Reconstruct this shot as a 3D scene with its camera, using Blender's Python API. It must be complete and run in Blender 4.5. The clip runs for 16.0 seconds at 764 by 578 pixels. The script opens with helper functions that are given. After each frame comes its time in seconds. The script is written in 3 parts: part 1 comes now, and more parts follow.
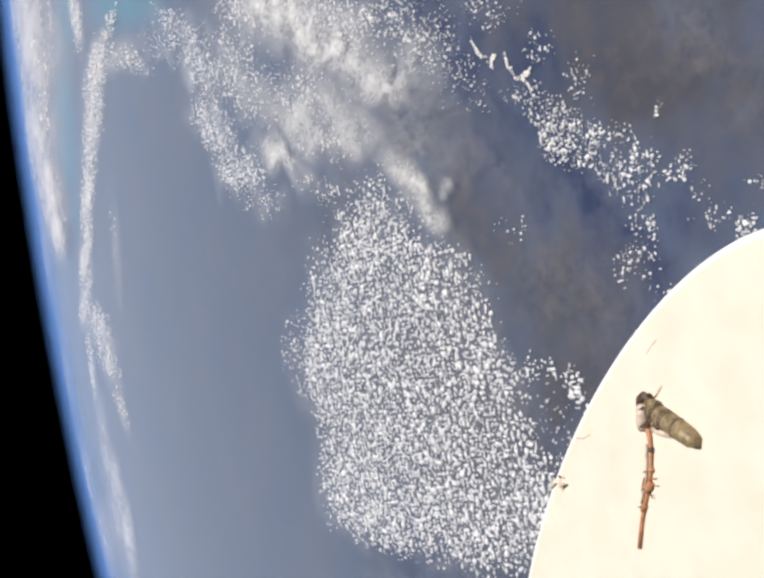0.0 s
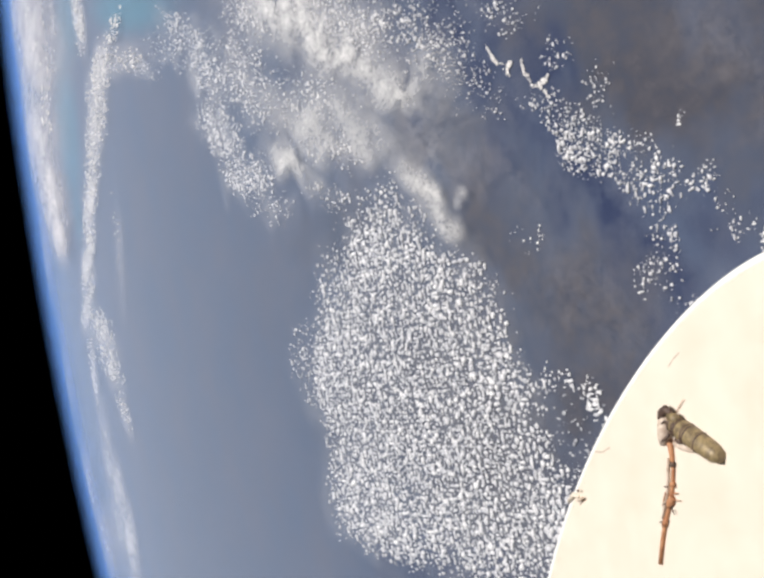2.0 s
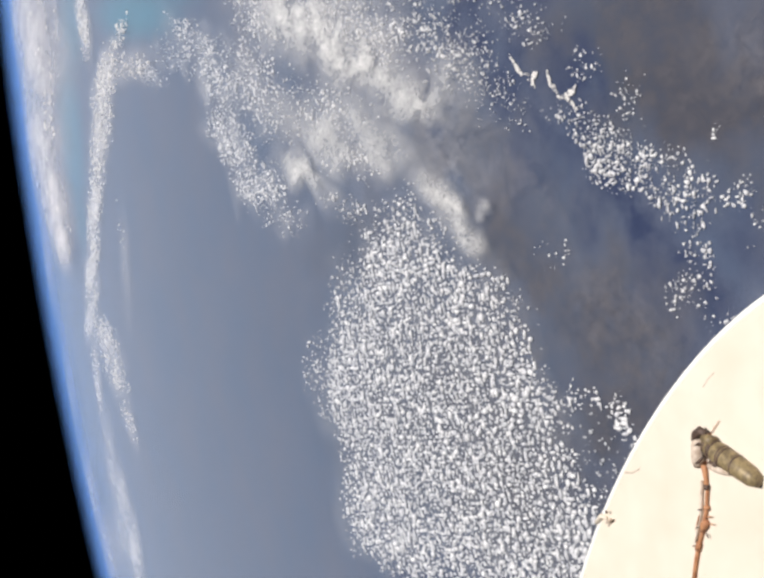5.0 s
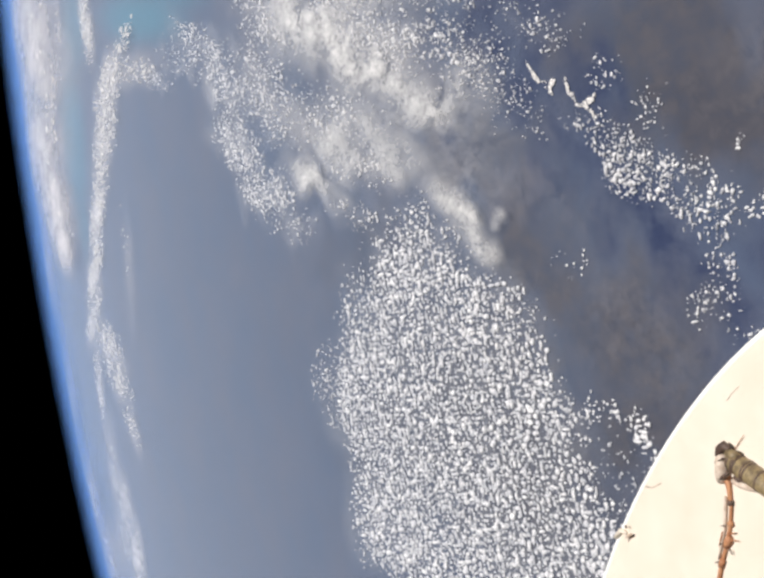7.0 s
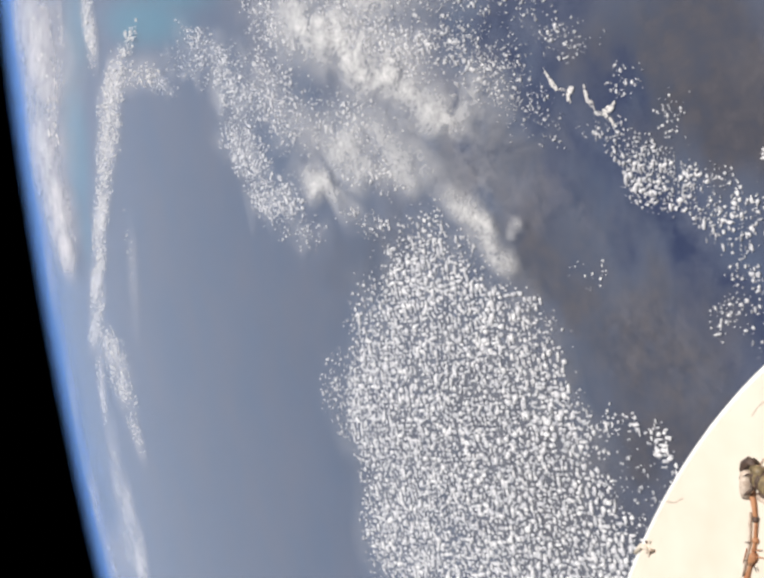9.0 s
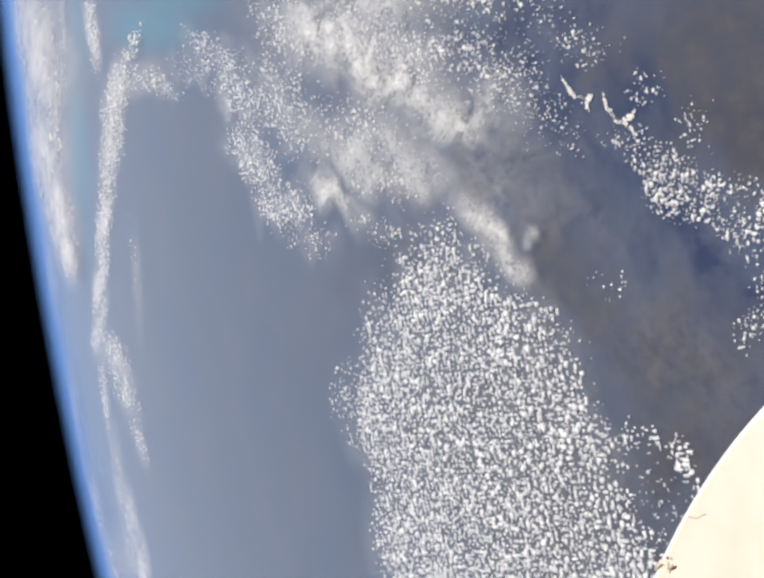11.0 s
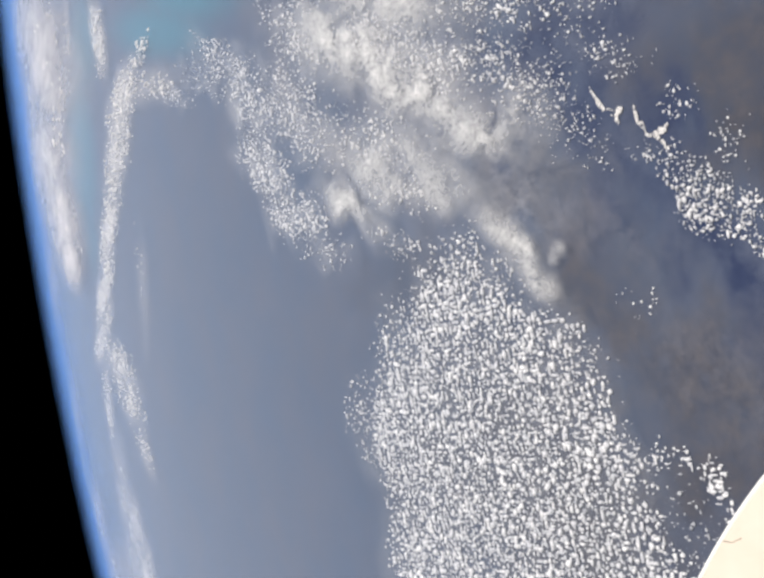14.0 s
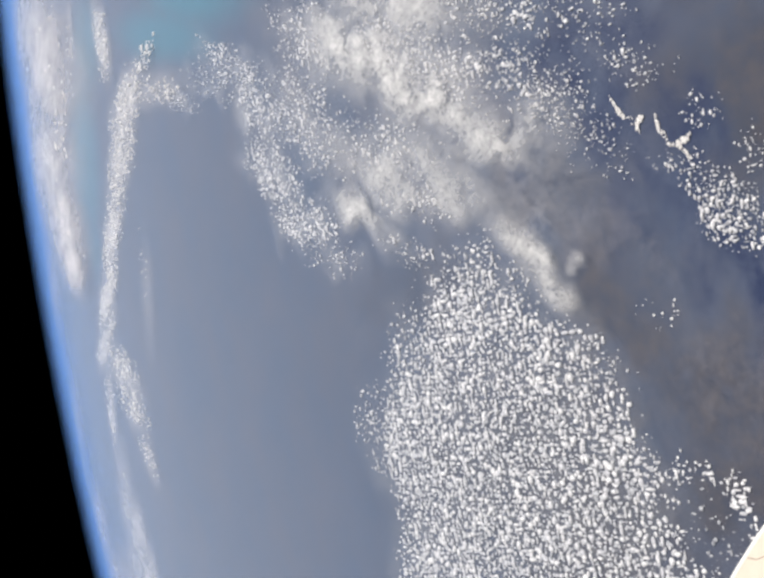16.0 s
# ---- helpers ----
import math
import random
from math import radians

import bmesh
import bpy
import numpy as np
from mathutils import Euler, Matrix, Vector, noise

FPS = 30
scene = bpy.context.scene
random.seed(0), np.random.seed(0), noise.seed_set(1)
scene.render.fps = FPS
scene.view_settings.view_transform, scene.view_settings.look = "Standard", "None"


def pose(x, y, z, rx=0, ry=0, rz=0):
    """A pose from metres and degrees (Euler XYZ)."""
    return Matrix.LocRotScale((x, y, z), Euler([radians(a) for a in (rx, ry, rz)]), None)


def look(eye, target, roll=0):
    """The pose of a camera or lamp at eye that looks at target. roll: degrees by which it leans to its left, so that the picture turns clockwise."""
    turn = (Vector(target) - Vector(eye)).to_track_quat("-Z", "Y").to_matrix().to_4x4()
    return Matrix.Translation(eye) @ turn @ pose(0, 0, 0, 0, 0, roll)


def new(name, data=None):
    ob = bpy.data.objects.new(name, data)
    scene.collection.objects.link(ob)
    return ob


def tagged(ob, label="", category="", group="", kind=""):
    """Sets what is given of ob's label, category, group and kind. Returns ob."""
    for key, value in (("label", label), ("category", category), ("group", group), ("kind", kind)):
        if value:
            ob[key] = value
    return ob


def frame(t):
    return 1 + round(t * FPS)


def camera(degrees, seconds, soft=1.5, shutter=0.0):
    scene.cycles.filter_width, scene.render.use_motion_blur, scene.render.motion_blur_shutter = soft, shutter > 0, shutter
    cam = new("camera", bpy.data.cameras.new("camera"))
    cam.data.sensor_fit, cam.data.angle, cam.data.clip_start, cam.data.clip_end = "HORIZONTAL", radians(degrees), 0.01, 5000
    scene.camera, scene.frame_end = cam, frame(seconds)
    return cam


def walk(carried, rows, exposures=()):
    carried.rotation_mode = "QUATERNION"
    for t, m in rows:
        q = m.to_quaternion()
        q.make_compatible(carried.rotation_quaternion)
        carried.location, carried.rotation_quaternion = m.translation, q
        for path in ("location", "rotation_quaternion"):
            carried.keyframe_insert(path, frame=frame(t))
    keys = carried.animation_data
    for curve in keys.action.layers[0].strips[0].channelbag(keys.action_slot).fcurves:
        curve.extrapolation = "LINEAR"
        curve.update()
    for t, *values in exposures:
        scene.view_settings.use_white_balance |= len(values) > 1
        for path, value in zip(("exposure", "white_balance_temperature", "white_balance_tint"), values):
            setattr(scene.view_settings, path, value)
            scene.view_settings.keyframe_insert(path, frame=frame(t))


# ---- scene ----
# The world is a model of the Earth at one unit to the kilometre; the origin lies on the sea surface,
# x and y follow the ground (y away from the camera) and z points up there.
EARTH = 6371.0
CENTRE = Vector((0, 0, -EARTH))
ORBIT_AXIS = Vector((0.91189, -0.40735, -0.05023))
ORBIT_DEGREES = 1.00902          # arc flown in the sixteen seconds
cam = camera(25.469, 16.0, soft=3.0)
START = pose(-24.5424, -885.1835, 362.0178, -22.4155, 64.4718, -114.6812)


def flown(t):
    turn = Matrix.Rotation(radians(-ORBIT_DEGREES * t / 16.0), 4, ORBIT_AXIS)
    return Matrix.Translation(CENTRE) @ turn @ Matrix.Translation(-CENTRE) @ START


walk(cam, [(0.5 * i, flown(0.5 * i)) for i in range(33)], exposures=[(0.0, 0.0), (16.0, 0.0)])

# ---- light: black space and the sun ----
world = bpy.data.worlds.new("space")
world.use_nodes = True
world.node_tree.nodes["Background"].inputs[0].default_value = (0.0, 0.0, 0.0, 1)
world.node_tree.nodes["Background"].inputs[1].default_value = 0.0
scene.world = world
sun_data = bpy.data.lights.new("sun", "SUN")
sun_data.energy, sun_data.angle, sun_data.color = 5.1, radians(0.53), (1.0, 0.97, 0.935)
sun = new("sun", sun_data)
sun.matrix_world = look((330, -180, 850), (0, 0, 0))
scene.cycles.transparent_max_bounces = 40

# ---- cloud fields and surface tints: middle, two half axes and strength of soft ellipses over the ground, in km ----
# outline of the main field, in km over the ground
FIELD_EDGE = [(22, -31), (36, -75), (-1, -115), (-11, -147), (-28, -169), (-55, -170), (-68, -192), (-94, -188), (-120, -202), (-145, -208), (-169, -184), (-175, -100), (-171, -46), (-170, 37), (-156, 94), (-130, 99), (-97, 77), (-74, 104), (-42, 79), (-7, 43), (9, 7)]
FIELD_FRINGE = [
    (-48, 90, -9, -31, -20, 22, 0.45),
    (-5, 28, -7, -18, -15, 14, 0.45),
    (18, -19, -7, -22, -9, 17, 0.5),
    (31, -55, -7, -26, -7, 9, 0.6),
    (-72, -172, -7, -22, -13, 13, 0.4),
    (39, 10, -12, -36, -5, 13, 0.45),
]
FIELD_WING = [
    (-73, -211, -2, -25, -5, 6, 0.8),
    (-81, -232, -4, -6, -9, 8, 1),
    (-96, -241, -7, -5, -3, 6, 1),
    (-109, -250, -7, -6, -3, 8, 1),
    (-121, -257, -6, -5, -2, 7, 0.7),
]
WING_INNER = [
    (-94, -211, -12, -18, -13, 23, 0.5),
    (-114, -226, -12, -17, -13, 22, 0.45),
    (-132, -237, -11, -17, -14, 22, 0.45),
]
BELT = [
    (98, -149, -26, -33, -4, 23, 0.5),
    (69, -175, -15, -19, -4, 20, 0.3),
    (91, -221, -6, -25, -5, 2, 0.45),
    (43, -244, -12, -31, -7, 8, 0.55),
    (26, -266, -18, -29, -8, 16, 1),
    (8, -301, -12, -14, -6, 17, 0.7),
    (-13, -306, -1, -8, -17, 5, 0.7),
    (-31, -293, -1, -14, -8, 3, 0.6),
    (-43, -309, -8, -9, -3, 7, 0.5),
]
BELT2 = [
    (2, -339, -1, -9, -5, 1, 0.8),
    (25, -333, -1, -5, -2, 1, 0.8),
    (-58, -339, -4, -13, -6, 5, 0.8),
    (-68, -351, -4, -13, -4, 3, 0.7),
    (-26, -368, -1, -12, -5, 1, 1),
    (-20, -344, -1, -7, -5, 1, 0.6),
    (-10, -347, -10, -13, -2, 3, 0.35),
    (67, -252, -3, -15, -6, 2, 0.45),
    (49, -277, -2, -11, -8, 3, 0.4),
    (22, -302, -2, -10, -6, 2, 0.5),
    (-9, -203, -2, -17, -5, 2, 0.3),
    (-10, -382, 0, -3, -4, 1, 1),
    (7, -367, -1, -4, -2, 1, 0.5),
]
NORTH = [
    (148, 187, -28, -17, 5, 46, 0.95),
    (106, 183, -28, -21, 4, 45, 1),
    (69, 139, -22, -30, -0, 47, 1),
    (48, 114, -16, -36, -1, 35, 0.55),
    (178, 226, -30, -49, 8, 55, 0.7),
    (179, 283, -23, -47, 4, 38, 0.55),
    (125, 110, -39, -34, 1, 54, 0.75),
    (167, 89, -32, -37, 3, 51, 0.7),
    (142, -22, -28, -55, -11, 31, 0.95),
    (121, -63, -24, -44, -6, 26, 0.9),
    (95, 20, -25, -54, -8, 47, 0.65),
    (67, -2, -20, -45, -5, 36, 0.55),
    (180, 355, -16, -45, -3, 21, 0.75),
]
NORTH_EAST = [
    (116, -117, -19, -24, -3, 17, 0.95),
    (95, -139, -15, -19, -2, 15, 1),
    (81, -153, -11, -10, -2, 10, 0.8),
    (144, -101, -21, -25, -4, 23, 0.9),
    (130, -147, -20, -36, -5, 16, 0.8),
    (70, -176, -9, -14, -4, 10, 0.5),
    (57, -193, -10, -9, -3, 7, 0.35),
    (109, -190, -15, -16, -4, 10, 0.7),
    (97, -215, -4, -9, -5, 5, 1),
    (89, -206, -5, -10, -3, 6, 0.7),
    (125, -195, -16, -29, -5, 14, 0.7),
    (97, -94, -17, -26, -4, 18, 0.35),
]
FAR = [
    (166, 564, 42, -87, -11, -45, 1),
    (117, 651, 35, -89, -6, -41, 0.9),
    (64, 737, 36, -95, -4, -37, 1),
    (25, 804, 26, -88, -3, -43, 0.8),
    (203, 513, 20, -73, -13, -44, 1),
    (223, 428, 12, -36, -7, -21, 0.8),
    (193, 391, -3, -68, -11, -17, 0.75),
    (-1, 732, -25, -67, -5, 66, 0.8),
    (-39, 717, -28, -38, -4, 67, 0.8),
    (-85, 686, -22, -17, -3, 34, 0.7),
    (-44, 866, -41, 29, -2, 33, 0.6),
    (264, 571, 33, -4, -6, -33, 1),
    (297, 729, -25, 14, 4, 24, 0.35),
    (76, 545, -36, 20, 1, 21, 0.15),
]
DECK = [
    (219, 858, -11, -75, -96, 111, 1),
    (112, 873, -6, -71, -34, 22, 1),
    (307, 785, -11, -54, -46, 40, 0.8),
    (357, 911, -14, -67, -57, 39, 0.8),
    (283, 833, -12, -69, -42, 61, 0.8),
]
TOWER = [
    (75, -203, -5, -6, 0, 2, 1),
    (70, -213, 2, -5, -1, -1, 1),
    (67, -210, -2, -1, 0, 1, 1),
    (81, -196, -2, -1, 0, 1, 1),
    (62, -229, -4, -3, 0, 2, 1),
    (58, -238, -1, -7, -1, 0, 1),
    (58, -245, 2, -2, 0, -1, 1),
    (54, -242, -3, -2, 0, 1, 1),
    (68, -227, -3, 0, 0, 1, 0.8),
]
CIRRUS = [
    (143, 12, -38, -64, -4, 46, 1),
    (104, -52, -28, -69, -10, 29, 1),
    (85, -96, -13, -61, -14, 16, 0.8),
    (79, -2, -29, -85, -16, 35, 0.6),
    (64, 49, -19, -37, -4, 21, 0.75),
    (64, -53, -24, -44, -8, 28, 0.6),
    (31, -115, -16, -19, -4, 19, 0.9),
    (13, -125, -16, -16, -2, 21, 0.85),
    (16, -162, -4, -10, -3, 7, 0.6),
    (168, -27, -36, -81, -9, 45, 0.8),
]
CIRRUS_THIN = [
    (53, -126, -20, -42, -18, 32, 0.55),
    (129, 100, -45, -40, -0, 45, 0.5),
    (168, 117, -35, -39, 4, 46, 0.4),
    (105, -110, -25, -55, -9, 25, 0.45),
    (35, -157, -14, -22, -9, 17, 0.35),
    (36, 96, -13, -44, -9, 22, 0.2),
    (42, 1, -14, -49, -6, 16, 0.3),
    (60, -153, -15, -37, -8, 17, 0.35),
]
HAZE = [
    (-35, -248, -4, -47, -33, 12, 0.5),
    (44, -369, -10, -47, -19, 5, 0.6),
    (-39, -338, -17, -19, -9, 20, 0.5),
    (-75, -297, -2, -51, -20, 7, 0.35),
    (24, -200, -9, -62, -19, 7, 0.5),
    (-1, 101, -8, -100, -41, 23, 0.2),
    (-32, -154, -5, -60, -23, 9, 0.4),
    (17, -378, -6, -32, -10, 3, 0.35),
]
BAND = [
    (167, 570, 47, -83, -11, -46, 0.75),
    (109, 668, 37, -81, -6, -39, 0.8),
    (61, 752, 37, -88, -4, -42, 1),
    (20, 814, 31, -90, -3, -48, 1),
    (206, 506, 20, -72, -13, -48, 0.7),
    (199, 424, -7, -100, -17, -21, 0.4),
    (-11, 737, -34, -55, -5, 74, 0.6),
    (-48, 716, -32, -32, -3, 59, 0.5),
    (-89, 688, -25, -14, -3, 34, 0.5),
    (-44, 860, -46, 37, -2, 37, 0.7),
    (268, 569, 37, -2, -7, -35, 1),
    (52, 552, -56, 36, 1, 26, 0.2),
]
WISPS = [
    (-131, 890, -59, 42, -5, 69, 0.5),
    (-181, 864, -53, 25, -8, 74, 0.7),
    (-225, 849, -55, 36, -9, 71, 0.8),
    (-218, 926, -53, 53, -14, 123, 0.5),
]
FARVEIL = [
    (302, 905, -82, 29, 52, 303, 0.9),
    (223, 1000, -84, 68, 36, 297, 0.95),
    (152, 942, -68, 6, 17, 203, 1),
    (107, 906, -37, -11, 8, 120, 1),
    (350, 989, -60, 49, 55, 284, 0.9),
    (287, 677, -39, 30, 5, 24, 0.6),
    (-141, 1389, -62, 33, -9, 155, 0.4),
    (-198, 1214, -64, 32, -17, 192, 0.5),
    (-247, 1117, -53, 4, -27, 221, 0.5),
    (-78, 1273, -67, 123, -6, 167, 0.3),
    (95, 1240, -62, 143, 9, 188, 0.45),
]
DEEP = [
    (99, -164, -19, -25, -9, 21, 0.9),
    (72, -190, -17, -20, -6, 15, 0.9),
    (90, -216, -16, -15, -5, 17, 0.7),
    (98, -169, -34, -64, -8, 19, 0.8),
    (59, -226, -7, -37, -23, 8, 0.9),
    (5, -265, -25, -36, -8, 20, 1),
    (-32, -301, -19, -23, -7, 17, 0.9),
    (-72, -340, -14, -21, -8, 14, 0.9),
    (33, -208, -3, -22, -19, 7, 0.5),
    (-170, -44, 8, -110, -14, 7, 0.7),
    (-17, -338, -18, -23, -6, 12, 0.5),
    (79, -123, -6, -32, -14, 6, 0.5),
    (109, -201, -15, -32, -14, 15, 0.9),
    (33, -237, -22, -29, -10, 21, 0.6),
]
LAND = [
    (-77, -228, -21, -46, -29, 42, 0.95),
    (-105, -120, -31, -82, -55, 84, 0.85),
    (71, -295, -38, -71, -32, 47, 0.85),
    (-6, -175, -33, -48, -16, 44, 0.85),
    (49, -142, -24, -68, -18, 35, 0.6),
    (-40, -233, -27, -48, -21, 39, 0.85),
    (43, -334, -31, -96, -28, 18, 1),
    (-43, -233, -29, -68, -29, 45, 0.9),
    (12, -177, -9, -70, -27, 10, 0.6),
    (-84, -277, -2, -71, -27, 9, 0.9),
    (2, -353, -25, -44, -12, 17, 0.5),
    (16, 4, -9, -87, -27, 13, 0.45),
    (-12, 122, -7, -104, -60, 35, 0.12),
    (-78, -68, -3, -159, -86, 39, 0.75),
    (-140, -165, 5, -115, -48, 20, 0.7),
]
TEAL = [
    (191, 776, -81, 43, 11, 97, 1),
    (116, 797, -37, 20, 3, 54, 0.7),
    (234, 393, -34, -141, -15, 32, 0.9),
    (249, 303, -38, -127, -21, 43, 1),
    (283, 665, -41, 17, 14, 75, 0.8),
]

# ---- tints and layers ----
SEA_A, SEA_B = (0.064, 0.089, 0.150), (0.087, 0.098, 0.144)
LAND_A, LAND_B = (0.040, 0.039, 0.052), (0.071, 0.066, 0.077)
DEEP_A, DEEP_B = (0.013, 0.021, 0.068), (0.023, 0.033, 0.080)
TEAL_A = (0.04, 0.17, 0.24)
# air shells carry painted haze: tint and opacity set near and far
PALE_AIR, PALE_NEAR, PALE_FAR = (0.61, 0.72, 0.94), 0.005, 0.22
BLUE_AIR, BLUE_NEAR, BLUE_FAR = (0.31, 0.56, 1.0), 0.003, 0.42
HAZE_START, HAZE_END = 520.0, 2250.0
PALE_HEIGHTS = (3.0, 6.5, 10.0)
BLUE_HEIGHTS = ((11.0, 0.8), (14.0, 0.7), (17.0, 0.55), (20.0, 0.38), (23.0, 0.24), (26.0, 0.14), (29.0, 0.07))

# ---- where things lie on the globe ----
def ground(u, v, up=0.0):
    """Places u km across and v km away over the curved sea, with the local upward direction."""
    u, v = np.asarray(u, float), np.asarray(v, float)
    g = np.hypot(u, v) + 1e-9
    a = g / EARTH
    n = np.stack([u / g * np.sin(a), v / g * np.sin(a), np.cos(a)], -1)
    p = n * (EARTH + np.asarray(up, float))[..., None]
    p[..., 2] -= EARTH
    return p, n


def soft_spots(spots, u, v, inner=0.45, outer=1.25):
    """How strongly a place lies within any of the soft ellipses."""
    best = np.zeros_like(u)
    for cu, cv, au, av, bu, bv, s in spots:
        det = au * bv - av * bu
        p = ((u - cu) * bv - (v - cv) * bu) / det
        q = ((v - cv) * au - (u - cu) * av) / det
        k = np.clip((outer - np.hypot(p, q)) / (outer - inner), 0, 1)
        best = np.maximum(best, s * k * k * (3 - 2 * k))
    return best


def within(edge, u, v, soft=14.0):
    """How far a place lies inside an outline, from 0 to 1 over a soft border; across and along are weighed as the field is drawn out."""
    x, y = u / 0.26, v / 0.6
    q = np.array(edge, float) / (0.26, 0.6)
    near, inside = np.full_like(x, 1e9), np.zeros(x.shape, bool)
    for (ax, ay), (bx, by) in zip(q, np.roll(q, -1, 0)):
        k = np.clip(((x - ax) * (bx - ax) + (y - ay) * (by - ay)) / ((bx - ax) ** 2 + (by - ay) ** 2), 0, 1)
        near = np.minimum(near, np.hypot(x - ax - k * (bx - ax), y - ay - k * (by - ay)))
        inside ^= ((ay > y) != (by > y)) & (x < ax + (y - ay) * (bx - ax) / (by - ay + 1e-9))
    return np.clip(0.4 + np.where(inside, near, -near) / (2 * soft), 0, 1)


def ripple(u, v, size, seed=0):
    """Smooth value noise of about one unit, from a seeded lattice."""
    rng = np.random.default_rng(seed)
    grid = rng.random((128, 128))
    x, y = u / size + 40.3, v / size + 17.7
    i, j = np.floor(x).astype(int), np.floor(y).astype(int)
    fx, fy = x - i, y - j
    fx, fy = fx * fx * (3 - 2 * fx), fy * fy * (3 - 2 * fy)
    g = lambda a, b: grid[a % 128, b % 128]
    return (g(i, j) * (1 - fx) + g(i + 1, j) * fx) * (1 - fy) + (g(i, j + 1) * (1 - fx) + g(i + 1, j + 1) * fx) * fy


# ---- materials ----
def fresh(name):
    m = bpy.data.materials.new(name)
    m.use_nodes = True
    t = m.node_tree
    t.nodes.clear()
    return m, t, t.nodes.new("ShaderNodeOutputMaterial")


def add(t, kind, **values):
    n = t.nodes.new(kind)
    for k, v in values.items():
        n.inputs[k].default_value = v
    return n


def grain(t, scale, detail=5.0, rough=0.6, stretch=(1, 1, 1)):
    c = t.nodes.new("ShaderNodeTexCoord")
    m = add(t, "ShaderNodeMapping", Scale=stretch)
    n = add(t, "ShaderNodeTexNoise", Scale=scale, Detail=detail, Roughness=rough)
    t.links.new(c.outputs["Object"], m.inputs["Vector"])
    t.links.new(m.outputs["Vector"], n.inputs["Vector"])
    return n.outputs["Fac"]


def attribute(t, name):
    n = t.nodes.new("ShaderNodeAttribute")
    n.attribute_name = name
    return n.outputs["Fac"]


def sums(t, op, a, b=None, clamp=False):
    n = t.nodes.new("ShaderNodeMath")
    n.operation, n.use_clamp = op, clamp
    for i, x in enumerate((a, b)):
        if x is None:
            continue
        if isinstance(x, (int, float)):
            n.inputs[i].default_value = x
        else:
            t.links.new(x, n.inputs[i])
    return n.outputs[0]


def span(t, x, lo, hi, to_lo=0.0, to_hi=1.0):
    n = add(t, "ShaderNodeMapRange", **{"From Min": lo, "From Max": hi, "To Min": to_lo, "To Max": to_hi})
    t.links.new(x, n.inputs["Value"])
    return n.outputs["Result"]


def blend(t, fac, a, b):
    n = t.nodes.new("ShaderNodeMix")
    n.data_type = "RGBA"
    if isinstance(fac, (int, float)):
        n.inputs[0].default_value = fac
    else:
        t.links.new(fac, n.inputs[0])
    for i, x in ((6, a), (7, b)):
        if isinstance(x, tuple):
            n.inputs[i].default_value = (*x, 1)
        else:
            t.links.new(x, n.inputs[i])
    return n.outputs[2]


def surface_material():
    m, t, out = fresh("sea_and_land")
    broad, fine, blots = grain(t, 0.012, 6), grain(t, 0.10, 8, 0.68, (1.2, 0.75, 1)), grain(t, 0.055, 6, 0.6, (1.2, 0.8, 1))
    sea = blend(t, span(t, broad, 0.35, 0.65), SEA_A, SEA_B)
    land = blend(t, span(t, fine, 0.38, 0.62), LAND_A, LAND_B)
    deep = blend(t, span(t, fine, 0.35, 0.65), DEEP_A, DEEP_B)
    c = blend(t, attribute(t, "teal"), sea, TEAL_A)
    rough_edge = sums(t, "MULTIPLY", span(t, fine, 0.3, 0.7, 0.75, 1.25), attribute(t, "land"), True)
    c = blend(t, rough_edge, c, land)
    c = blend(t, sums(t, "MULTIPLY", span(t, blots, 0.38, 0.60, 0.35, 1.1), attribute(t, "deep"), True), c, deep)
    b = add(t, "ShaderNodeBsdfPrincipled", Roughness=0.62)
    b.inputs["Specular IOR Level"].default_value = 0.25
    t.links.new(c, b.inputs["Base Color"])
    t.links.new(b.outputs[0], out.inputs["Surface"])
    return m


def cloud_material(name, low, high, through_light=0.08):
    m, t, out = fresh(name)
    g = t.nodes.new("ShaderNodeNewGeometry")
    o = t.nodes.new("ShaderNodeObjectInfo")
    c = blend(t, sums(t, "FRACT", sums(t, "ADD", g.outputs["Random Per Island"], o.outputs["Random"])), low, high)
    c = blend(t, span(t, grain(t, 0.5, 4), 0.35, 0.7, 0.0, 0.35), c, (0.78, 0.79, 0.82))
    d, s, mix = add(t, "ShaderNodeBsdfDiffuse"), add(t, "ShaderNodeBsdfTranslucent"), add(t, "ShaderNodeMixShader", Fac=through_light)
    t.links.new(c, d.inputs["Color"])
    t.links.new(c, s.inputs["Color"])
    t.links.new(d.outputs[0], mix.inputs[1])
    t.links.new(s.outputs[0], mix.inputs[2])
    # thin ragged skirts, dense crowns
    thin, clear = add(t, "ShaderNodeMixShader"), add(t, "ShaderNodeBsdfTransparent")
    t.links.new(sums(t, "ADD", attribute(t, "dense"), span(t, grain(t, 1.3, 3), 0.3, 0.7, -0.15, 0.15), True), thin.inputs[0])
    t.links.new(clear.outputs[0], thin.inputs[1])
    t.links.new(mix.outputs[0], thin.inputs[2])
    t.links.new(thin.outputs[0], out.inputs["Surface"])
    return m


